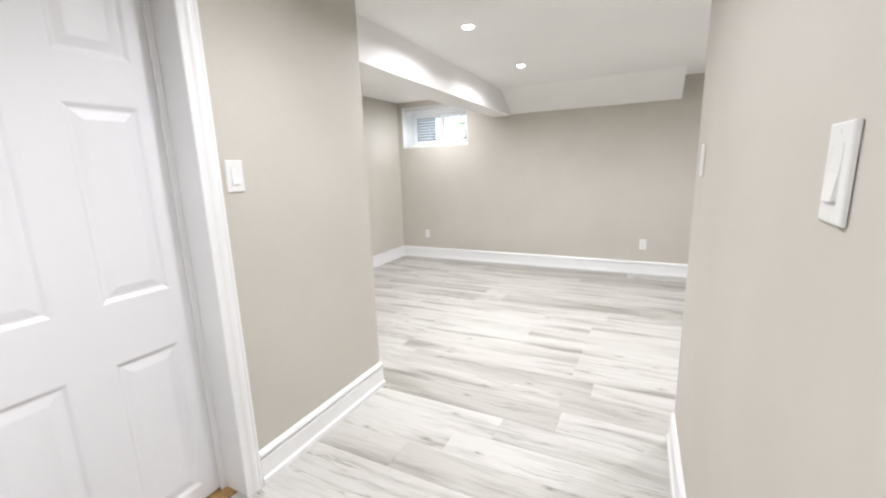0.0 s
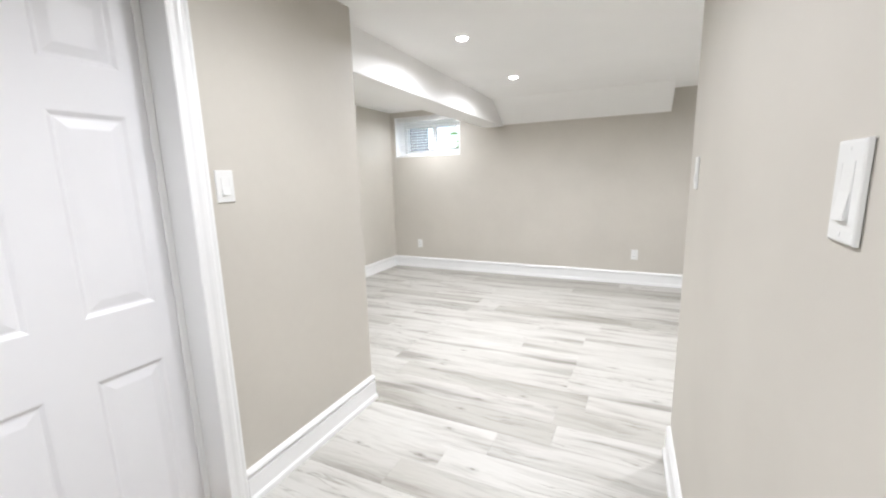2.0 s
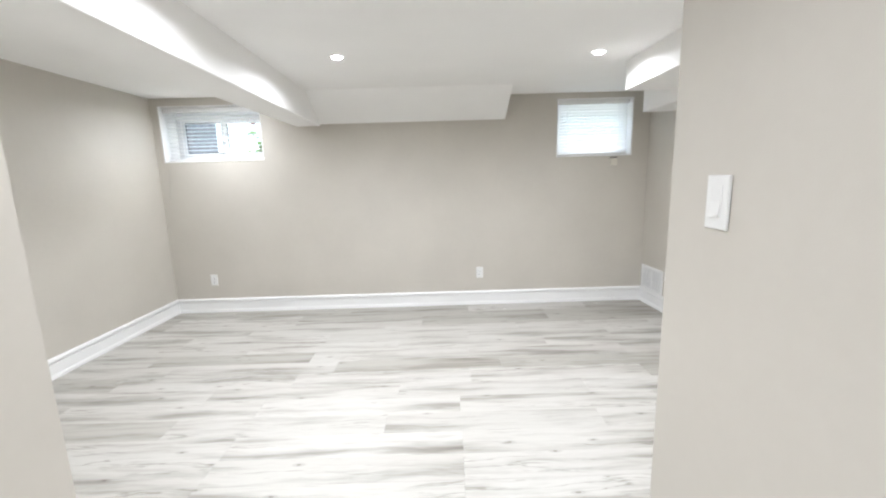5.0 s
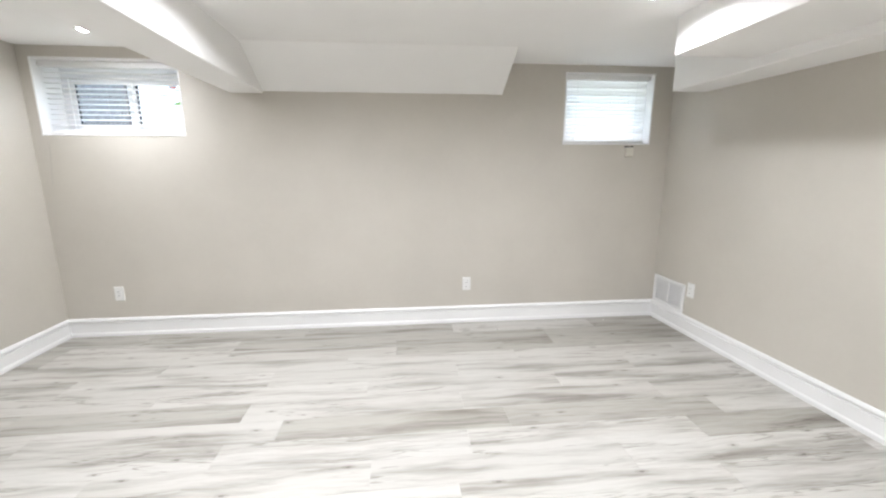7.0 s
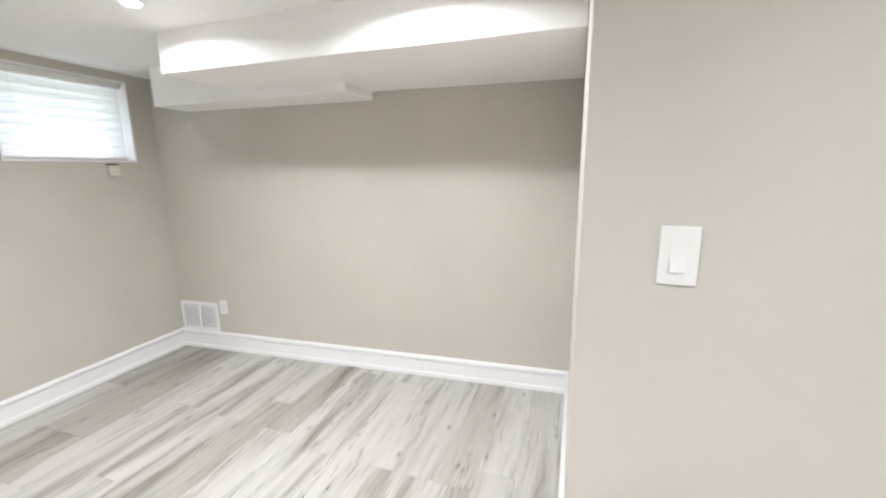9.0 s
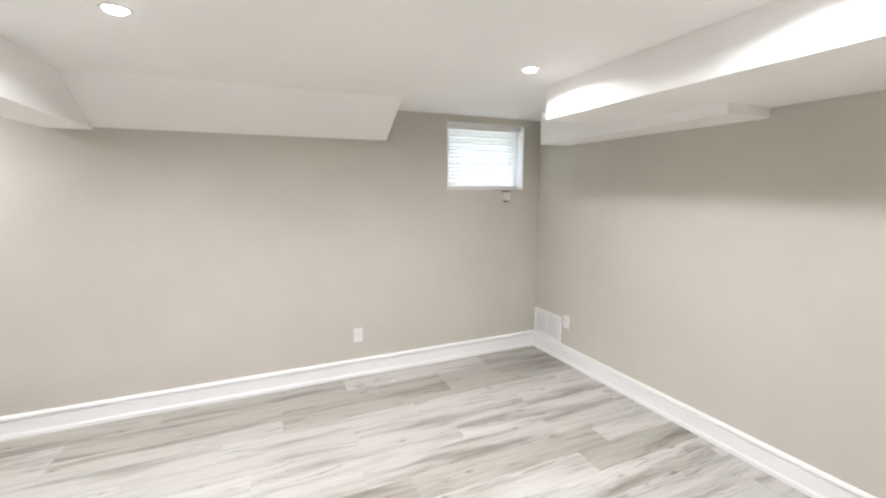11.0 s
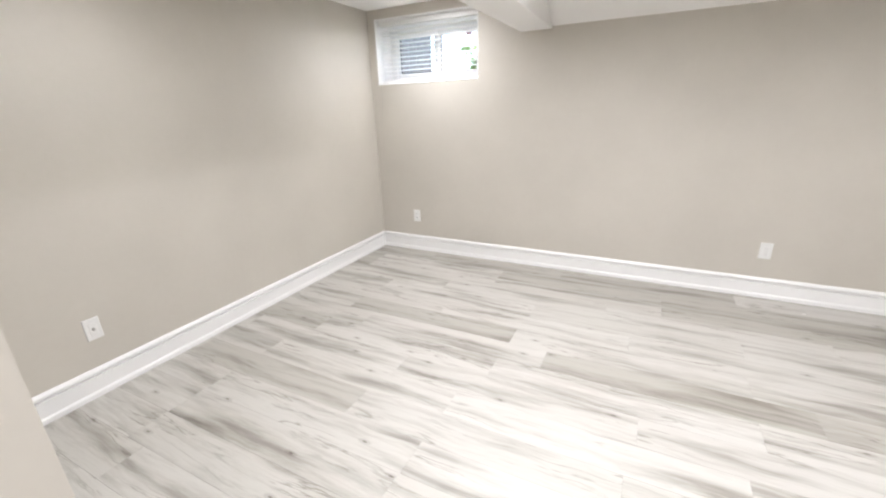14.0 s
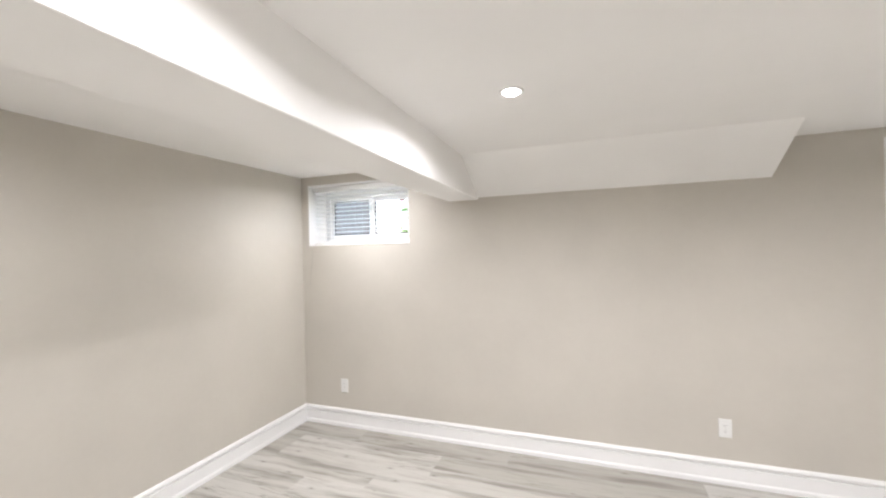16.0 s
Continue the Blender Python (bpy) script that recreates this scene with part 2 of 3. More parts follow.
def cells(bm, us, vs, empty, place):
    """A slab cut into cells with openings: place(u, v, side) gives the corner on its front (0) or back (1)."""
    nu, nv = len(us) - 1, len(vs) - 1
    solid = {(i, j) for i in range(nu) for j in range(nv) if (i, j) not in empty}
    verts = {}

    def at(i, j, s):
        if (i, j, s) not in verts:
            verts[i, j, s] = bm.verts.new(place(us[i], vs[j], s))
        return verts[i, j, s]

    for i, j in solid:
        for s in (0, 1):
            bm.faces.new([at(i, j, s), at(i + 1, j, s), at(i + 1, j + 1, s), at(i, j + 1, s)])
        for di, dj, a, b in ((-1, 0, (0, 0), (0, 1)), (1, 0, (1, 0), (1, 1)), (0, -1, (0, 0), (1, 0)), (0, 1, (0, 1), (1, 1))):
            if (i + di, j + dj) not in solid:
                bm.faces.new([at(i + a[0], j + a[1], 0), at(i + b[0], j + b[1], 0), at(i + b[0], j + b[1], 1), at(i + a[0], j + a[1], 1)])
    return bm


def swept(points, profile, bm=None):
    """Sweeps a profile of (out, up) along a level polyline with mitred corners; out is to the left of the way."""
    bm = bm or bmesh.new()
    pts = [Vector(p).to_2d() for p in points]
    rings = []
    for k, p in enumerate(pts):
        norms = []
        for a, b in ((k - 1, k), (k, k + 1)):
            if 0 <= a and b < len(pts):
                d = (pts[b] - pts[a]).normalized()
                norms.append(Vector((-d.y, d.x)))
        m = norms[0] if len(norms) == 1 else (norms[0] + norms[1]) / (1 + norms[0].dot(norms[1]))
        rings.append([bm.verts.new((p.x + m.x * o, p.y + m.y * o, points[k][2] + u)) for o, u in profile])
    for r, s in zip(rings, rings[1:]):
        for i in range(len(profile)):
            j = (i + 1) % len(profile)
            bm.faces.new([r[i], r[j], s[j], s[i]])
    bm.faces.new(rings[0])
    bm.faces.new(rings[-1][::-1])
    return bm


def lathe(bm, profile, n=32):
    rings = [[bm.verts.new((r * math.cos(2 * math.pi * k / n), r * math.sin(2 * math.pi * k / n), z)) for k in range(n)] for r, z in profile]
    for a, b in zip(rings, rings[1:]):
        for k in range(n):
            bm.faces.new([a[k], a[(k + 1) % n], b[(k + 1) % n], b[k]])
    return bm


# ---- structure ----


def slanted_hall():
    bm = boxed(HR, HR + WALL, YB, YNR, -0.1, TOP, bevel=0.002)
    for v in bm.verts:
        v.co.x += (HRB - HR) * (YNR - v.co.y) / (YNR - YB)
    return bm


def slanted():
    bm = boxed(XR, XR + OUT, YNR - WALL, YF, -0.1, TOP)
    for v in bm.verts:
        if v.co.x < XR + 0.01:
            v.co.x += (XRN - XR) * (YF - v.co.y) / (YF - YNR)
    return bm


# far wall with its two window openings
us = [XL - OUT, W1[0], W1[1], W2[0], W2[1], XR + OUT]
vs = [-0.1, W2[2], W1[2], W2[3], W1[3], TOP]
holes = {(1, 2), (1, 3), (3, 1), (3, 2)}
structure("wall_far", cells(bmesh.new(), us, vs, holes, lambda u, v, s: (u, YF + s * OUT, v)), WALLPAINT, "greige painted basement wall with two small high windows", "wall")
structure("wall_left", boxed(XL - OUT, XL, YNL - WALL, YF, -0.1, TOP), WALLPAINT, "greige painted plain side wall", "wall")
structure("wall_right", slanted(), WALLPAINT, "greige painted side wall below a white bulkhead", "wall")
structure("wall_near_left", boxed(XL, HL - WALL, YNL - WALL, YNL, -0.1, TOP), WALLPAINT, "greige painted partition beside the hall opening", "wall")
structure("wall_near_right", boxed(HR + WALL, XRN + 0.05, YNR - WALL, YNR, -0.1, TOP), WALLPAINT, "greige painted partition beside the hall opening", "wall")
DOOR = (0.43, 1.14, 2.02)
structure("wall_hall_left", cells(bmesh.new(), [YB, DOOR[0] - 0.02, DOOR[1] + 0.02, YNL], [-0.1, -0.03, DOOR[2] + 0.02, TOP], {(1, 1)},
          lambda u, v, s: (HL - s * WALL, u, v)), WALLPAINT, "greige painted hall wall with a white door", "wall")
structure("wall_hall_right", slanted_hall(), WALLPAINT, "greige painted hall wall with two light switches", "wall")
structure("wall_hall_back", boxed(HL - WALL, HRB + WALL, YB - WALL, YB, -0.1, TOP), WALLPAINT, "greige painted wall closing the hall", "wall")
structure("closet_wall", boxed(HL - 1.0, HL - 0.9, -0.2, 1.7, -0.1, TOP), WALLPAINT, "plain wall of the closet behind the door", "wall")

structure("ceiling", boxed(-1.58, XRN + 0.05, YNL - 0.06, YF, CEIL, TOP), CEILPAINT, "flat white painted basement ceiling", "ceiling")
structure("ceiling_hall", boxed(HL, HRB, YB, YNL - 0.06, CEIL, TOP), CEILPAINT, "flat white painted hall ceiling", "ceiling")
structure("ceiling_left", boxed(XL, -1.58, YNL, YF, CEIL_L, TOP), CEILPAINT, "flat white painted ceiling beside the beam", "ceiling")
# unseen slab added so that outdoor light cannot leak past the ceilings
structure("light_cover_slab", boxed(XL - 0.6, XR + 0.6, YB - 0.6, YF + OUT, TOP, TOP + 0.35), CONCRETE, "plain unseen slab added above the ceilings to keep daylight out", "slab")
bm = boxed(-1.695, -1.455, YNL, YF, 1.897, CEIL_L + 0.02, bevel=0.005, segments=2)
for v in bm.verts:
    if v.co.x > -1.6:
        v.co.x += 0.024 * (YF - v.co.y)      # the beam widens a little towards the hall
structure("ceiling_beam", bm, CEILPAINT, "white painted drywall beam box under the ceiling", "beam")

bm = bmesh.new()
prof = [(YF, 1.914), (YF, CEIL + 0.01), (4.90, CEIL + 0.01), (4.92, CEIL - 0.002)]
a = [bm.verts.new((-1.455, y, z)) for y, z in prof]
b = [bm.verts.new((0.392, y, z)) for y, z in prof]
bm.faces.new(a), bm.faces.new(b[::-1])
for i in range(4):
    j = (i + 1) % 4
    bm.faces.new([a[i], a[j], b[j], b[i]])
structure("ceiling_soffit", bm, CEILPAINT, "white painted sloping soffit at the far wall", "soffit")
structure("ceiling_bulkhead", boxed(1.10, XRN + 0.05, YNR, 4.27, 1.950, CEIL + 0.02, bevel=0.005, segments=2), CEILPAINT, "white painted drywall duct bulkhead along the side wall", "bulkhead")
structure("ceiling_duct_box", boxed(1.60, XRN + 0.03, 3.50, 5.0, 1.897, CEIL + 0.02, bevel=0.004), CEILPAINT, "smaller white duct box below the bulkhead", "bulkhead")

# baseboards, one run a wall, mitred at the corners
BASE = [(0.0, 0.0), (0.022, 0.0), (0.022, 0.018), (0.0205, 0.026), (0.0165, 0.031), (0.0145, 0.036), (0.0130, 0.102), (0.0145, 0.108), (0.0135, 0.112), (0.0015, 0.114), (0.0015, 0.1245), (0.0145, 0.1255), (0.0150, 0.134), (0.0110, 0.142), (0.0075, 0.148), (0.0045, 0.152), (0.0, 0.152)]
RUN = [(HRB, YB, 0), (HR, YNR, 0), (XRN, YNR, 0), (XR, YF, 0), (XL, YF, 0), (XL, YNL, 0), (HL, YNL, 0), (HL, 1.212, 0)]


def mitred(k, last):
    """One straight run of the baseboard with the mitres of its neighbours."""
    bm = bmesh.new()
    pts = [Vector(p) for p in RUN]

    def left(i):
        d = (pts[i + 1] - pts[i]).normalized()
        return Vector((-d.y, d.x, 0))

    rings = []
    for i, other in ((k, k - 1), (k + 1, k + 1)):
        m = left(k)
        if 0 <= other < last:
            q = left(other)
            m = (m + q) / (1 + m.dot(q))
        rings.append([bm.verts.new(pts[i] + m * o + Vector((0, 0, u))) for o, u in BASE])
    for i in range(len(BASE)):
        j = (i + 1) % len(BASE)
        bm.faces.new([rings[0][i], rings[0][j], rings[1][j], rings[1][i]])
    bm.faces.new(rings[0]), bm.faces.new(rings[1][::-1])
    return bm


for k in range(len(RUN) - 1):
    structure("baseboard", mitred(k, len(RUN) - 1), TRIM, "tall white moulded baseboard along the wall", "baseboard")
structure("baseboard", swept([(HL, DOOR[0] - 0.085, 0), (HL, YB, 0)], BASE), TRIM, "tall white moulded baseboard along the wall", "baseboard")
structure("baseboard", swept([(HL, YB, 0), (HRB, YB, 0)], BASE), TRIM, "tall white moulded baseboard along the wall", "baseboard")

# ---- door ----


def build_door():
    door = thing("door_1", "closed white six-panel moulded door in a white casing", "door", kind="structure")
    y0, y1, top = DOOR
    xf = HL - 0.135                      # face of the leaf
    bm = bmesh.new()
    yA, yB, yC, yD = 0.515, 0.728, 0.850, 1.056
    zs = [0.012, 0.078, 0.690, 0.893, 1.514, 1.651, 1.868, top - 0.012]
    ys = [y0 + 0.004, yA, yB, yC, yD, y1 - 0.004]
    gaps = {(i, j) for i in (1, 3) for j in (1, 3, 5)}
    cells(bm, ys, zs, gaps, lambda u, v, s: (xf - s * 0.034, u, v))
    leaf = part("leaf", bm, DOORPAINT, door, "white moulded door leaf")
    for i in (1, 3):
        for j in (1, 3, 5):
            bm = bmesh.new()
            rings = []
            for inset, depth in ((0, 0), (0.004, 0.001), (0.015, 0.0085), (0.021, 0.009), (0.048, 0.0032), (0.053, 0.0028)):
                rings.append([bm.verts.new((xf - depth, u, v)) for u, v in ((ys[i] + inset, zs[j] + inset), (ys[i + 1] - inset, zs[j] + inset), (ys[i + 1] - inset, zs[j + 1] - inset), (ys[i] + inset, zs[j + 1] - inset))])
            for r, s in zip(rings, rings[1:]):
                for q in range(4):
                    bm.faces.new([r[q], r[(q + 1) % 4], s[(q + 1) % 4], s[q]])
            bm.faces.new(rings[-1])
            back = [bm.verts.new((xf - 0.03, v.co.y, v.co.z)) for v in rings[0]]
            for q in range(4):
                bm.faces.new([rings[0][q], rings[0][(q + 1) % 4], back[(q + 1) % 4], back[q]])
            bm.faces.new(back)
            part("panel", bm, DOORPAINT, leaf)
    # jambs, head, stops
    for ya, yb in ((y0 - 0.018, y0), (y1, y1 + 0.018)):
        part("jamb", boxed(HL - WALL - 0.06, HL + 0.001, ya, yb, 0, top + 0.018, bevel=0.0015), TRIM, door)
    part("head_jamb", boxed(HL - WALL - 0.06, HL + 0.001, y0, y1, top, top + 0.018, bevel=0.0015), TRIM, door)
    for ya, yb in ((y0, y0 + 0.024), (y1 - 0.024, y1)):
        part("door_stop", boxed(xf + 0.002, xf + 0.012, ya, yb, 0, top, bevel=0.002), TRIM, door)
    # moulded casing
    prof = [(0.0, 0.0), (0.0, 0.010), (0.004, 0.013), (0.016, 0.011), (0.026, 0.012), (0.036, 0.017), (0.046, 0.019), (0.056, 0.016), (0.064, 0.019), (0.072, 0.018), (0.072, 0.0)]
    for y, sgn in ((y1 - 0.005, 1), (y0 + 0.005, -1)):
        bm = bmesh.new()
        lo = [bm.verts.new((HL + o, y + sgn * w, 0.0)) for w, o in prof]
        hi = [bm.verts.new((HL + o, y + sgn * w, top - 0.005 + w)) for w, o in prof]
        for i in range(len(prof)):
            j = (i + 1) % len(prof)
            bm.faces.new([lo[i], lo[j], hi[j], hi[i]])
        bm.faces.new(lo), bm.faces.new(hi[::-1])
        part("casing", bm, TRIM, door, "white moulded door casing")
    bm = bmesh.new()
    ends = []
    for y, sgn in ((y0 + 0.005, -1), (y1 - 0.005, 1)):
        ends.append([bm.verts.new((HL + o, y + sgn * w, top - 0.005 + w)) for w, o in prof])
    for i in range(len(prof)):
        j = (i + 1) % len(prof)
        bm.faces.new([ends[0][i], ends[0][j], ends[1][j], ends[1][i]])
    bm.faces.new(ends[0]), bm.faces.new(ends[1][::-1])
    part("casing", bm, TRIM, door, "white moulded door casing")
    part("threshold", boxed(HL - WALL - 0.05, HL - 0.062, y0, y1, -0.006, 0.004, bevel=0.002), OAK, door, "honey-coloured bare wood threshold")
    knob = lathe(bmesh.new(), [(0.0, 0.0), (0.030, 0.0), (0.030, 0.006), (0.012, 0.010), (0.010, 0.030), (0.024, 0.040), (0.027, 0.052), (0.020, 0.062), (0.0, 0.065)], 24)
    k = part("knob", knob, METAL, door, "satin nickel round knob", smooth=True)
    k.matrix_local = pose(xf, y0 + 0.062, 0.93, 0, 90, 0)


build_door()

# ---- windows ----


def build_window(name, w, depth, panes, label):
    x0, x1, z0, z1 = w
    win = thing(name, label, "window", kind="structure")
    t = 0.012
    yb = YF + depth
    # white lining of the recess, a little proud of the wall
    part("reveal", boxed(x0, x0 + t, YF - 0.003, yb, z0, z1, bevel=0.002), TRIM, win)
    part("reveal", boxed(x1 - t, x1, YF - 0.003, yb, z0, z1, bevel=0.002), TRIM, win)
    part("reveal", boxed(x0 + t, x1 - t, YF - 0.003, yb, z1 - t, z1, bevel=0.002), TRIM, win)
    part("window_sill", boxed(x0 + t, x1 - t, YF - 0.004, yb, z0, z0 + t, bevel=0.003), TRIM, win)
    a0, a1, b0, b1 = x0 + t, x1 - t, z0 + t, z1 - t
    fw, ft = 0.052, 0.082
    bm = bmesh.new()
    cells(bm, [a0, a0 + fw, a1 - fw, a1], [b0, b0 + fw, b1 - ft, b1], {(1, 1)}, lambda u, v, s: (u, yb - 0.002 + s * 0.065, v))
    bmesh.ops.bevel(bm, geom=bm.edges[:], offset=0.002, segments=1, affect="EDGES")
    part("window_frame", bm, VINYL, win, "white vinyl slider frame")
    inner0, inner1 = a0 + fw, a1 - fw
    for k in range(panes):
        u0 = inner0 + (inner1 - inner0) * k / panes - (0.012 if k else 0)
        u1 = inner0 + (inner1 - inner0) * (k + 1) / panes + (0.012 if k < panes - 1 else 0)
        yy = yb + 0.008 + 0.028 * k
        s = 0.036
        bm = bmesh.new()
        cells(bm, [u0, u0 + s, u1 - s, u1], [b0 + fw, b0 + fw + s, b1 - ft - s, b1 - ft], {(1, 1)}, lambda u, v, q: (u, yy + q * 0.024, v))
        bmesh.ops.bevel(bm, geom=bm.edges[:], offset=0.0015, segments=1, affect="EDGES")
        sash = part("sash", bm, VINYL, win, "white vinyl window sash")
        bm = bmesh.new()
        g = 0.008
        cells(bm, [u0 + s, u0 + s + g, u1 - s - g, u1 - s], [b0 + fw + s, b0 + fw + s + g, b1 - ft - s - g, b1 - ft - s], {(1, 1)}, lambda u, v, q: (u, yy + 0.004 + q * 0.010, v))
        part("gasket", bm, GASKET, sash, "black glazing gasket")
        pane = part("pane", boxed(u0 + s + g, u1 - s - g, yy + 0.008, yy + 0.012, b0 + fw + s + g, b1 - ft - s - g), GLASS, sash, "clear window glass")
        pane.visible_shadow = False
    return win


build_window("window_1", W1, 0.245, 2, "small white vinyl sliding basement window in a deep recess")
build_window("window_2", W2, 0.16, 2, "small white vinyl basement window behind a closed blind")


def build_blind(w, y, tilt, pitch, label, drop, gap0=0.012, gap1=0.012, half=0.025, sag=1.0, thick=0.0024):
    x0, x1, z0, z1 = w[0] + gap0, w[1] - gap1, w[2] + drop, w[3] - 0.012
    blind = thing("window_blind", label, "blind", at=pose(0, 0, 0))
    part("headrail", boxed(x0, x1, y - 0.028, y + 0.030, z1 - 0.044, z1 - 0.001, bevel=0.003, segments=2), PLASTIC, blind, "white metal headrail")
    for x in (x0, x1):
        part("bracket", boxed(x - 0.006, x + 0.006, y - 0.031, y + 0.032, z1 - 0.036, z1 - 0.010, bevel=0.002), METAL, blind, "small grey end bracket")
    part("bottom_rail", boxed(x0 + 0.004, x1 - 0.004, y - 0.024, y + 0.024, z0 + 0.001, z0 + 0.017, bevel=0.003, segments=2), PLASTIC, blind, "white bottom rail")
    n = int((z1 - 0.050 - z0 - 0.03) / pitch) + 1
    # one slat, gently crowned, shared by all
    bm = bmesh.new()
    rows = []
    for u in (-half, -half / 2, 0.0, half / 2, half):
        rows.append([bm.verts.new((x, u, 0.0030 * (half / 0.025) ** 2 * (1 - (u / half) ** 2))) for x in (x0 + 0.004, x1 - 0.004)])
    for r, s in zip(rows, rows[1:]):
        bm.faces.new([r[0], r[1], s[1], s[0]])
    bmesh.ops.solidify(bm, geom=bm.faces[:], thickness=thick)
    me = mesh_of("slat", bm, SLAT)
    for k in range(n):
        ob = new("slat", me)
        ob.parent = blind
        ob.matrix_local = pose(0, y, z0 + 0.034 + k * pitch, tilt + random.uniform(-sag, sag), 0, 0)
    for f in (0.14, 0.86):
        x = x0 + (x1 - x0) * f
        part("ladder_cord", boxed(x - 0.0008, x + 0.0008, y - 0.0256, y - 0.0244, z0 + 0.014, z1 - 0.034), PLASTIC, blind)
    return blind


build_blind(W1, YF + 0.080, -4, 0.037, "white horizontal slat blind, open, in the window recess", 0.012)
build_blind(W2, YF + 0.042, 75, 0.0300, "white horizontal slat blind, lowered and closed", 0.014, 0.010, 0.040, 0.0157, 0.0, 0.0010)

sticker = thing("window_sticker", "small rust-red label stuck to the window glass", "sticker", boxed(-0.028, 0.028, -0.0006, 0.0, -0.009, 0.009), STICKER, at=pose(-2.245, 5.6385, 1.976))

# ---- downlights ----


def downlight(x, y, z, label):
    dl = thing("downlight", label, "ceiling light", at=pose(x, y, z), group="recessed downlights")
    part("trim_ring", lathe(bmesh.new(), [(0.050, 0.0), (0.050, -0.002), (0.047, -0.004), (0.040, -0.005), (0.036, -0.004), (0.036, 0.0)], 40), PLASTIC, dl, "white trim ring", True)
    part("diffuser", lathe(bmesh.new(), [(0.036, -0.002), (0.034, -0.006), (0.028, -0.011), (0.018, -0.0145), (0.008, -0.016), (0.0005, -0.0163)], 32), LENS, dl, "lit frosted domed diffuser", True)
    return dl


# Unseen additions for brightness: the left lamp at y 2.95, both hall lamps.
LAMPS = [(-0.93, 2.79, CEIL, 0.94), (-0.93, 3.97, CEIL, 0.92), (0.80, 4.01, CEIL, 0.64), (0.79, 2.79, CEIL, 0.84), (-2.385, 4.955, CEIL_L, 0.64), (-2.39, 2.95, CEIL_L, 0.44),
         (-0.53, 1.35, CEIL, 0.56), (-0.47, 0.05, CEIL, 0.86)]
for x, y, z, k in LAMPS:
    downlight(x, y, z, "round white recessed downlight, lit, flush in the ceiling")
    lamp_light(x, y, z - 0.018, LAMP_WATTS * k)

# ---- wall plates ----


def plate_body(w, h):
    bm = bmesh.new()
    box(bm, -w / 2, w / 2, -0.0065, 0.0, -h / 2, h / 2)
    front = [e for e in bm.edges if all(v.co.y < -0.006 for v in e.verts)]
    bmesh.ops.bevel(bm, geom=front, offset=0.0045, segments=3, affect="EDGES", profile=0.6)
    return bm


def screws(parent, zz):
    for z in zz:
        s = part("screw", lathe(bmesh.new(), [(0.0, 0.0), (0.003, 0.0), (0.003, 0.001), (0.0, 0.0014)], 10), PLASTIC, parent)
        s.matrix_local = pose(0, -0.006, z, 90, 0, 0)


def rocker(at, label):
    sw = thing("light_switch", label, "switch", at=at, group="light switches")
    part("plate", plate_body(0.071, 0.116), PLASTIC, sw)
    part("surround", cells(bmesh.new(), [-0.0175, -0.0155, 0.0155, 0.0175], [-0.0345, -0.032, 0.032, 0.0345], {(1, 1)}, lambda u, v, s: (u, -0.0072 + s * 0.002, v)), PLASTIC, sw)
    bm = bmesh.new()
    prof = [(-0.0315, -0.0115), (0.0, -0.0075), (0.0315, -0.0068), (0.0315, -0.004), (-0.0315, -0.004)]
    l0 = [bm.verts.new((-0.015, y, z)) for z, y in prof]
    l1 = [bm.verts.new((0.015, y, z)) for z, y in prof]
    bm.faces.new(l0), bm.faces.new(l1[::-1])
    for i in range(5):
        j = (i + 1) % 5
        bm.faces.new([l0[i], l0[j], l1[j], l1[i]])
    part("rocker", bm, PLASTIC, sw, "white paddle rocker")
    screws(sw, (0.048, -0.048))
    return sw


def dimmer(at, label):
    sw = rocker(at, label)
    part("slider", boxed(0.0195, 0.0225, -0.009, -0.0055, -0.022, -0.010, bevel=0.0008), PLASTIC, sw)
    return sw


def outlet(at, label):
    o = thing("wall_outlet", label, "outlet", at=at, group="wall outlets")
    part("plate", plate_body(0.071, 0.116), PLASTIC, o)
    f = part("receptacle", boxed(-0.0165, 0.0165, -0.0085, -0.0055, -0.033, 0.033, bevel=0.0012), PLASTIC, o, "white rectangular duplex receptacle")
    for z in (0.017, -0.017):
        for x, h in ((-0.0062, 0.0045), (0.0062, 0.0037)):
            part("slot", boxed(x - 0.0009, x + 0.0009, -0.0087, -0.0080, z - h + 0.002, z + h + 0.002), DARK, f, "dark blade slot")
        g = part("ground_hole", lathe(bmesh.new(), [(0.0, 0.0004), (0.0022, 0.0004), (0.0022, 0.0)], 10), DARK, f, "dark ground hole")
        g.matrix_local = pose(0, -0.0085, z - 0.0085, 90, 0, 0)
    screws(o, (0.048, -0.048))
    return o


def jack(at, label, dz):
    o = thing("cable_jack", label, "outlet", at=at, group="wall outlets")
    part("plate", plate_body(0.071, 0.116), PLASTIC, o)
    part("insert", boxed(-0.0165, 0.0165, -0.0080, -0.0055, -0.033, 0.033, bevel=0.0012), PLASTIC, o)
    c = part("connector", lathe(bmesh.new(), [(0.0075, 0.0), (0.0075, 0.003), (0.0048, 0.0035), (0.0048, 0.011), (0.0035, 0.011), (0.0035, 0.004), (0.0, 0.004)], 16), METAL, o, "threaded metal coaxial connector", True)
    c.matrix_local = pose(0, -0.008, dz, 90, 0, 0)
    screws(o, (0.048, -0.048))
    return o


LEFTWALL, RIGHTWALL = 90, -90     # a plate's front looks along -y before its turn
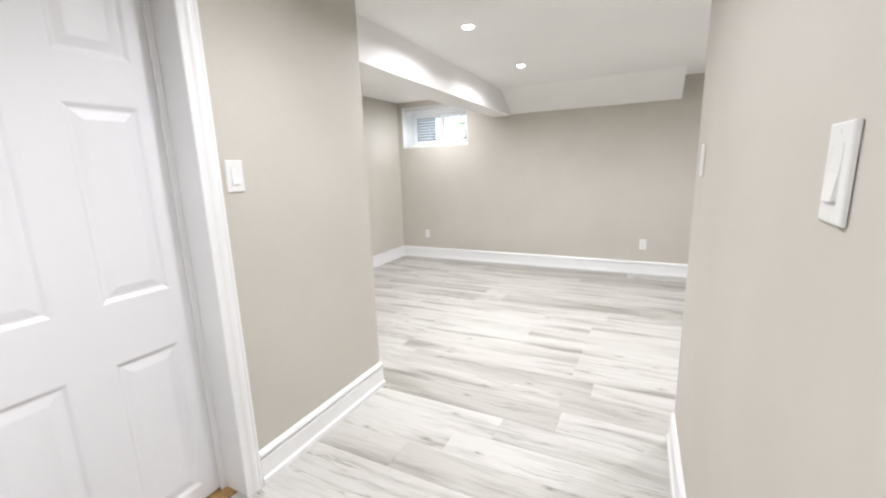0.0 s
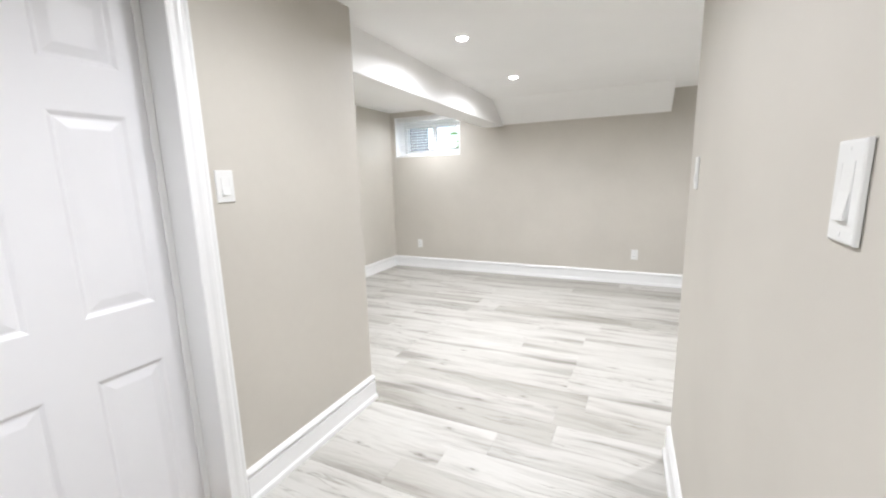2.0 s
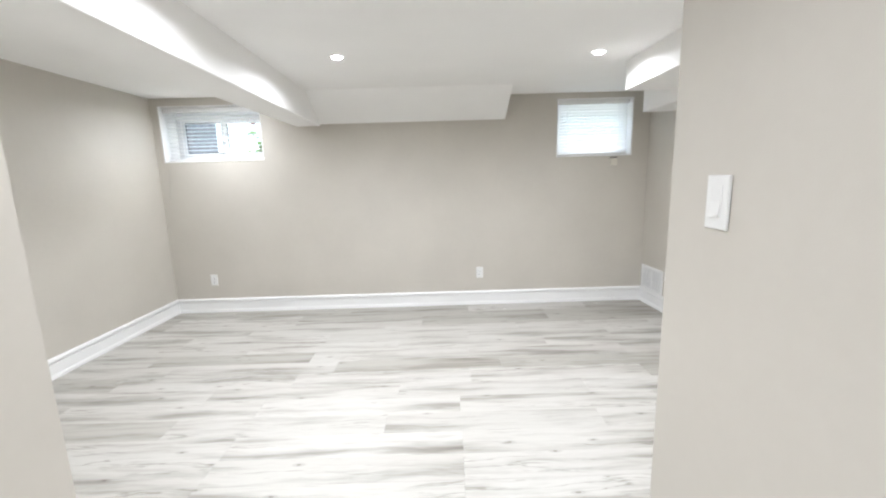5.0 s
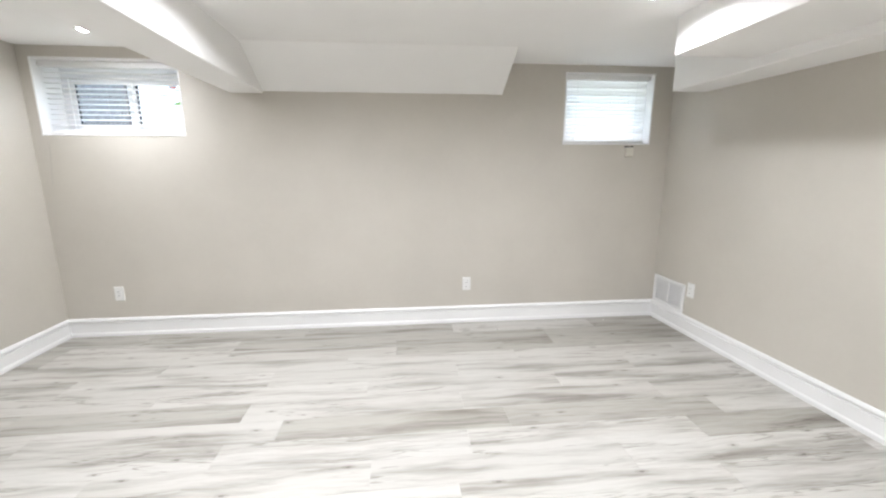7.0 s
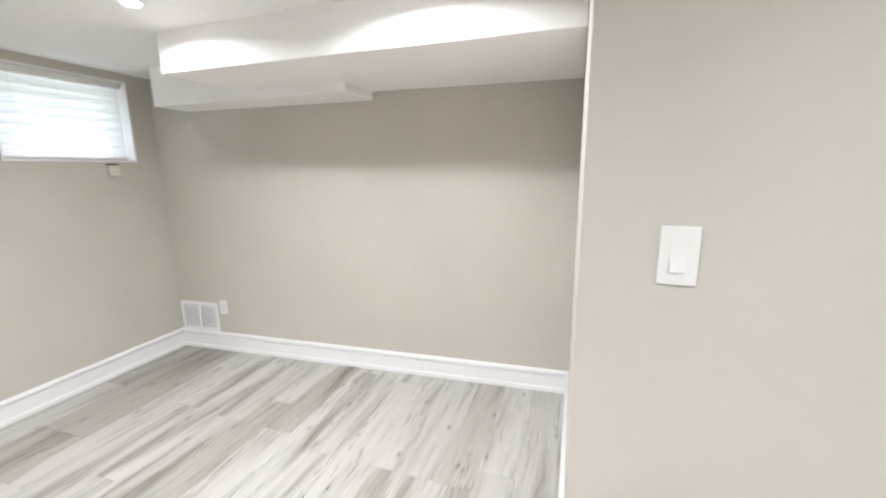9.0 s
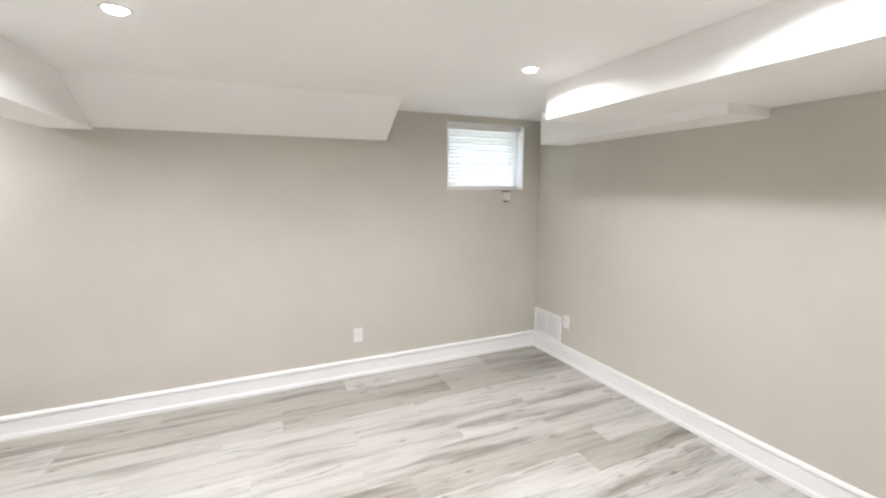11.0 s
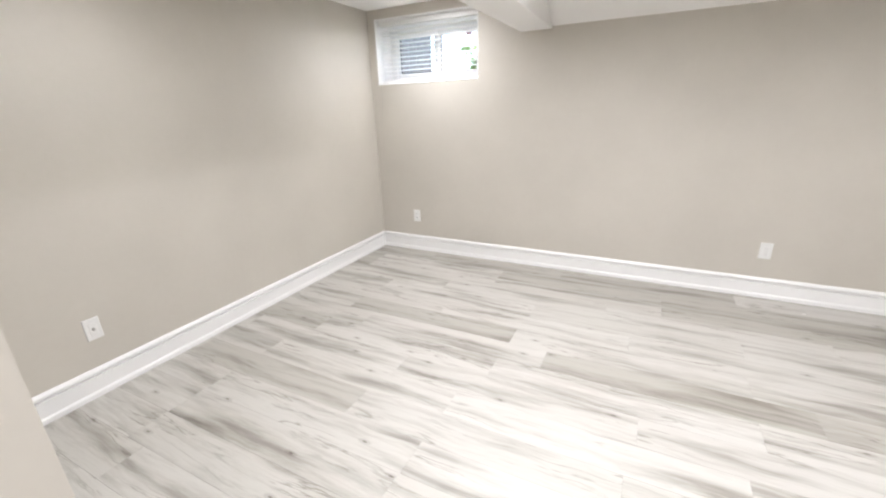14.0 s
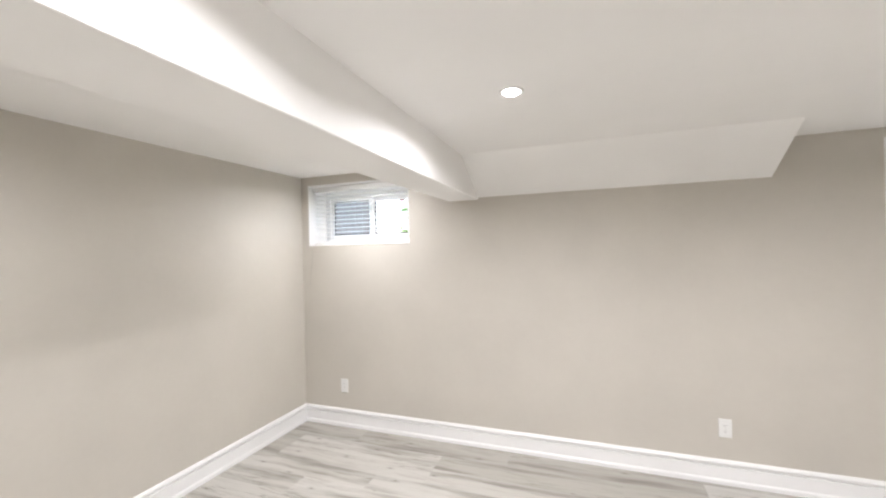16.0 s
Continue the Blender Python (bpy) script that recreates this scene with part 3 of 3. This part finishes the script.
# the right wall's slant, a turn about its far corner
ALONG_RIGHT = Matrix.Translation((XR, YF, 0)) @ Matrix.Rotation(math.atan2(XRN - XR, YF - YNR), 4, "Z") @ Matrix.Translation((-XR, -YF, 0))
outlet(pose(-2.702, YF, 0.353), "white duplex outlet plate on the greige wall")
outlet(pose(0.118, YF, 0.351), "white duplex outlet plate above the long baseboard")
outlet(ALONG_RIGHT @ pose(XR, 4.898, 0.370, 0, 0, RIGHTWALL), "white duplex outlet plate beside the return air grille")
jack(pose(XL, 2.768, 0.358, 0, 0, LEFTWALL), "white wall plate with a coaxial jack above the baseboard", 0.0)
rocker(pose(HL, 1.272, 1.282, 0, 0, LEFTWALL), "white rocker light switch beside the door casing")
rocker(pose(HR + 0.0039, 2.020, 1.285, 0, 0, RIGHTWALL - 1.2), "white rocker light switch near the wall's corner")
rocker(pose(HR + 0.0285, 0.878, 1.267, 0, 0, RIGHTWALL - 1.2), "white rocker light switch on the hall wall")

# ---- air grille, ceiling register, sensor, cord, crumbs ----


def wall_grille():
    y0, y1, z0, z1 = 4.958, 5.333, 0.153, 0.397
    g = thing("air_grille", "white louvred return air grille above the baseboard", "vent", at=ALONG_RIGHT)
    x = XR + 0.0005
    ym = (y0 + y1) / 2
    bm = bmesh.new()
    cells(bm, [y0, y0 + 0.026, ym - 0.007, ym + 0.007, y1 - 0.026, y1], [z0, z0 + 0.026, z1 - 0.026, z1], {(1, 1), (3, 1)}, lambda u, v, s: (x - 0.010 + s * 0.0095, u, v))
    bmesh.ops.bevel(bm, geom=bm.edges[:], offset=0.0015, segments=1, affect="EDGES")
    part("frame", bm, TRIM, g)
    part("backing", boxed(x - 0.0012, x - 0.0004, y0 + 0.020, y1 - 0.020, z0 + 0.020, z1 - 0.020), plain("duct_grey", (0.70, 0.70, 0.70), 0.6), g, "grey duct behind the louvres")
    bm = box(bmesh.new(), -0.004, 0.004, -0.5, 0.5, -0.0035, 0.0035)
    me = mesh_of("louvre", bm, TRIM)
    n = 18
    for a, b in ((y0 + 0.026, ym - 0.007), (ym + 0.007, y1 - 0.026)):
        for k in range(n):
            ob = new("louvre", me)
            ob.parent = g
            ob.matrix_local = Matrix.Translation((x - 0.0055, (a + b) / 2, z0 + 0.026 + (k + 0.5) * (z1 - z0 - 0.052) / n)) @ Matrix.Rotation(radians(35), 4, "Y") @ Matrix.Diagonal((1, b - a, 0.5, 1))


wall_grille()


def ceiling_register():
    x, y0, y1, z = -2.395, 4.08, 4.36, CEIL_L
    r = thing("ceiling_register", "white slotted supply register in the ceiling", "vent")
    bm = bmesh.new()
    cells(bm, [x - 0.06, x - 0.038, x + 0.038, x + 0.06], [y0, y0 + 0.02, y1 - 0.02, y1], {(1, 1)}, lambda u, v, s: (u, v, z - 0.007 + s * 0.0065))
    part("frame", bm, TRIM, r)
    # dark sheet stands for the shade between the slats; the ceiling has no hole
    part("backing", boxed(x - 0.042, x + 0.042, y0 + 0.016, y1 - 0.016, z - 0.0012, z - 0.0004), plain("register_shadow", (0.12, 0.12, 0.12), 0.7), r, "dark sheet standing for the shade behind the slats")
    me = mesh_of("slat", box(bmesh.new(), -0.0012, 0.0012, -(y1 - y0) / 2 + 0.02, (y1 - y0) / 2 - 0.02, -0.003, 0.003), TRIM)
    for k in range(7):
        ob = new("slat", me)
        ob.parent = r
        ob.matrix_local = pose(x - 0.033 + k * 0.011, (y0 + y1) / 2, z - 0.0045, 0, 40, 0)


ceiling_register()

sensor = thing("alarm_sensor", "small ivory plastic sensor box below the window", "sensor", at=pose(1.498, YF, 1.470))
part("case", boxed(-0.034, 0.034, -0.022, 0.0, -0.040, 0.036, bevel=0.005, segments=2), IVORY, sensor)
part("lip", boxed(-0.027, 0.027, -0.0245, -0.0222, -0.032, -0.008, bevel=0.001), IVORY, sensor, "slightly raised lower cover")
part("bracket", boxed(-0.040, 0.030, -0.016, 0.0, 0.0362, 0.046, bevel=0.001), DARK, sensor, "dark mounting bracket")


def cord_mesh(points, radius):
    cu = bpy.data.curves.new("cord", "CURVE")
    cu.dimensions, cu.bevel_depth, cu.bevel_resolution = "3D", radius, 2
    sp = cu.splines.new("POLY")
    sp.points.add(len(points) - 1)
    for p, q in zip(sp.points, points):
        p.co = (*q, 1)
    return cu


pts = [(-3.012 + 0.006 * math.sin(5 * f) - 0.02 * f, YF - 0.006, 1.578 - 0.36 * f) for f in (k / 12 for k in range(13))]
cord = new("blind_cord", cord_mesh(pts, 0.0011))
cord.data.materials.append(plain("grey_cord", (0.45, 0.43, 0.40), 0.7))
tagged(cord, "thin grey pull cord hanging below the window", "cord")


def crumb(x, y, r, seed):
    rnd = random.Random(seed)
    bm = bmesh.new()
    bmesh.ops.create_icosphere(bm, subdivisions=1, radius=r)
    for v in bm.verts:
        v.co *= rnd.uniform(0.6, 1.15)
        v.co.z = max(-0.35 * r, v.co.z * 0.7)
    thing("plaster_crumb", "tiny white plaster crumb on the plank floor", "debris", bm, PAPER, at=pose(x, y, 0.35 * r), group="crumbs on the floor")


crumb(0.349, 5.144, 0.010, 1)
crumb(1.345, 5.258, 0.008, 2)

# ---- outdoors, seen through the windows ----
bm = bmesh.new()
G = 400
hx0, hx1, hy0, hy1 = XL - OUT + 0.05, XR + OUT - 0.05, YB - 0.5, YF + OUT - 0.05
xs, ys = [-G, hx0, hx1, G], [-G, hy0, hy1, G]
gv = [[bm.verts.new((x, y, GRADE)) for y in ys] for x in xs]
for i in range(3):
    for j in range(3):
        if (i, j) != (1, 1):
            bm.faces.new([gv[i][j], gv[i + 1][j], gv[i + 1][j + 1], gv[i][j + 1]])
structure("ground", bm, GRASS, "mown lawn outside the basement windows", "ground")

fence = thing("fence", "weathered grey-brown board fence on the lawn", "fence", at=pose(0, 0, GRADE))
plank_me = mesh_of("board", boxed(-0.0703, 0.0703, -0.01, 0.01, 0.0, 1.75, bevel=0.003), FENCE)
for k in range(24):
    ob = new("board", plank_me)
    ob.parent = fence
    ob.matrix_local = pose(-4.27 - 0.142 * k, 8.6 + random.uniform(-0.004, 0.004), 0.0, 0, random.uniform(-0.4, 0.4), 0)
for z in (0.35, 1.3):
    part("rail", boxed(-7.7, -4.21, 8.61, 8.65, z, z + 0.09, bevel=0.004), FENCE, fence)


def shrub(x, y, height, spread, seed, count):
    rnd = random.Random(seed)
    s = thing("shrub", "leafy green garden shrub on the lawn", "shrub", at=pose(x, y, GRADE), group="garden shrubs")
    bm = bmesh.new()
    for k in range(9):
        a, lean = rnd.uniform(0, 6.28), rnd.uniform(0.1, 0.5)
        base, tip = Vector((0.05 * math.cos(a), 0.05 * math.sin(a), 0)), Vector((lean * spread * math.cos(a), lean * spread * math.sin(a), height * rnd.uniform(0.6, 0.9)))
        side = Vector((-math.sin(a), math.cos(a), 0))
        up = Vector((math.cos(a), math.sin(a), 0))
        lo = [bm.verts.new(base + 0.014 * (side * math.cos(q) + up * math.sin(q))) for q in (0, 2.1, 4.2)]
        hi = [bm.verts.new(tip + 0.004 * (side * math.cos(q) + up * math.sin(q))) for q in (0, 2.1, 4.2)]
        for i in range(3):
            bm.faces.new([lo[i], lo[(i + 1) % 3], hi[(i + 1) % 3], hi[i]])
    part("stems", bm, TWIG, s)
    bm = bmesh.new()
    clumps = [(Vector((rnd.gauss(0, 0.42) * spread, rnd.gauss(0, 0.42) * spread, height * rnd.uniform(0.15, 1.0))), rnd.uniform(0.12, 0.3) * spread) for _ in range(26)]
    for k in range(count):
        c, r = rnd.choice(clumps)
        p = c + Vector((rnd.gauss(0, 1), rnd.gauss(0, 1), rnd.gauss(0, 1))) * r * 0.6
        if p.z < 0.03:
            continue
        d = Vector((rnd.gauss(0, 1), rnd.gauss(0, 1), rnd.gauss(0.3, 0.6))).normalized()
        e = d.orthogonal().normalized()
        size = rnd.uniform(0.025, 0.05)
        q = [bm.verts.new(p + v) for v in (-d * size, e * size * 0.4, d * size, -e * size * 0.4)]
        bm.faces.new(q)
    part("leaves", bm, LEAF, s)


shrub(-2.93, 7.35, 0.58, 0.20, 4, 260)
shrub(-2.2, 9.4, 1.5, 0.8, 5, 2200)
shrub(2.9, 8.6, 1.3, 0.8, 6, 2200)

# ---- floor ----
floor = structure("floor", boxed(XL - 0.02, XRN + 0.02, YB, YF + 0.02, -0.10, -0.009), SUBFLOOR, "whitewashed grey wood-look plank floor", "floor")
PW, PL, GAP = 0.18, 1.22, 0.0003
ROW0 = 4.22
JOINTS = {-1: -1.32, 0: -1.885, 1: -1.295, -2: -2.31, -3: -2.55, -4: 0.63, -5: -1.42, -6: -0.63, -7: -1.425, -8: -2.65}
# print of the boards that stand out, by row and board
TONES = {(-1, -1): "grey", (-1, 0): "mid", (-3, 3): "grey", (-3, -1): "grey", (-6, -2): "grey", (-5, 0): "pale", (-7, 0): "pale", (0, 0): "pale", (0, -1): "mid", (-4, 0): "pale", (-5, 1): "pale"}
tones = random.Random(11)
plank_meshes = {}


def plank_mesh(length, width, tone):
    key = (round(length, 3), round(width, 3), tone)
    if key not in plank_meshes:
        bm = bmesh.new()
        hl, hw, c = length / 2 - GAP, width / 2 - GAP, 0.0008
        rings = [[bm.verts.new((sx * (hl - i), sy * (hw - i), z)) for sx, sy in ((-1, -1), (1, -1), (1, 1), (-1, 1))] for i, z in ((0, -0.008), (0, -c * 0.7), (c, 0.0))]
        for r, s in zip(rings, rings[1:]):
            for q in range(4):
                bm.faces.new([r[q], r[(q + 1) % 4], s[(q + 1) % 4], s[q]])
        bm.faces.new(rings[-1])
        plank_meshes[key] = mesh_of("plank", bm, PLANKS[tone])
    return plank_meshes[key]


def lay(x0, x1, y0, y1, tone):
    ob = new("plank", plank_mesh(x1 - x0, y1 - y0, tone))
    ob.parent = floor
    ob.location = ((x0 + x1) / 2, (y0 + y1) / 2, 0.0)


row = math.floor((YB - ROW0) / PW)
while ROW0 + row * PW < YF:
    ya, yb = max(YB, ROW0 + row * PW), min(YF, ROW0 + (row + 1) * PW)
    mid = (ya + yb) / 2
    wide = mid > YNL - 0.02
    lo, hi = (XL, XRN) if wide else (HL - (0.058 if DOOR[0] - 0.1 < mid < DOOR[1] + 0.1 else 0), HRB)
    j = JOINTS.get(row, random.Random(row).uniform(0, PL) - 2.0)
    x = j - PL * math.ceil((j - lo) / PL)
    while x < hi:
        a, b = max(x, lo), min(x + PL, hi)
        if b - a > 0.02 and yb - ya > 0.01:
            k = round((x - j) / PL)
            # rows along the far wall mostly grey: weaker light there put into board tone
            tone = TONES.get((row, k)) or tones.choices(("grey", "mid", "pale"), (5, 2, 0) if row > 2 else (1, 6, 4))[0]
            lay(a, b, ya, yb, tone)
        x += PL
    row += 1
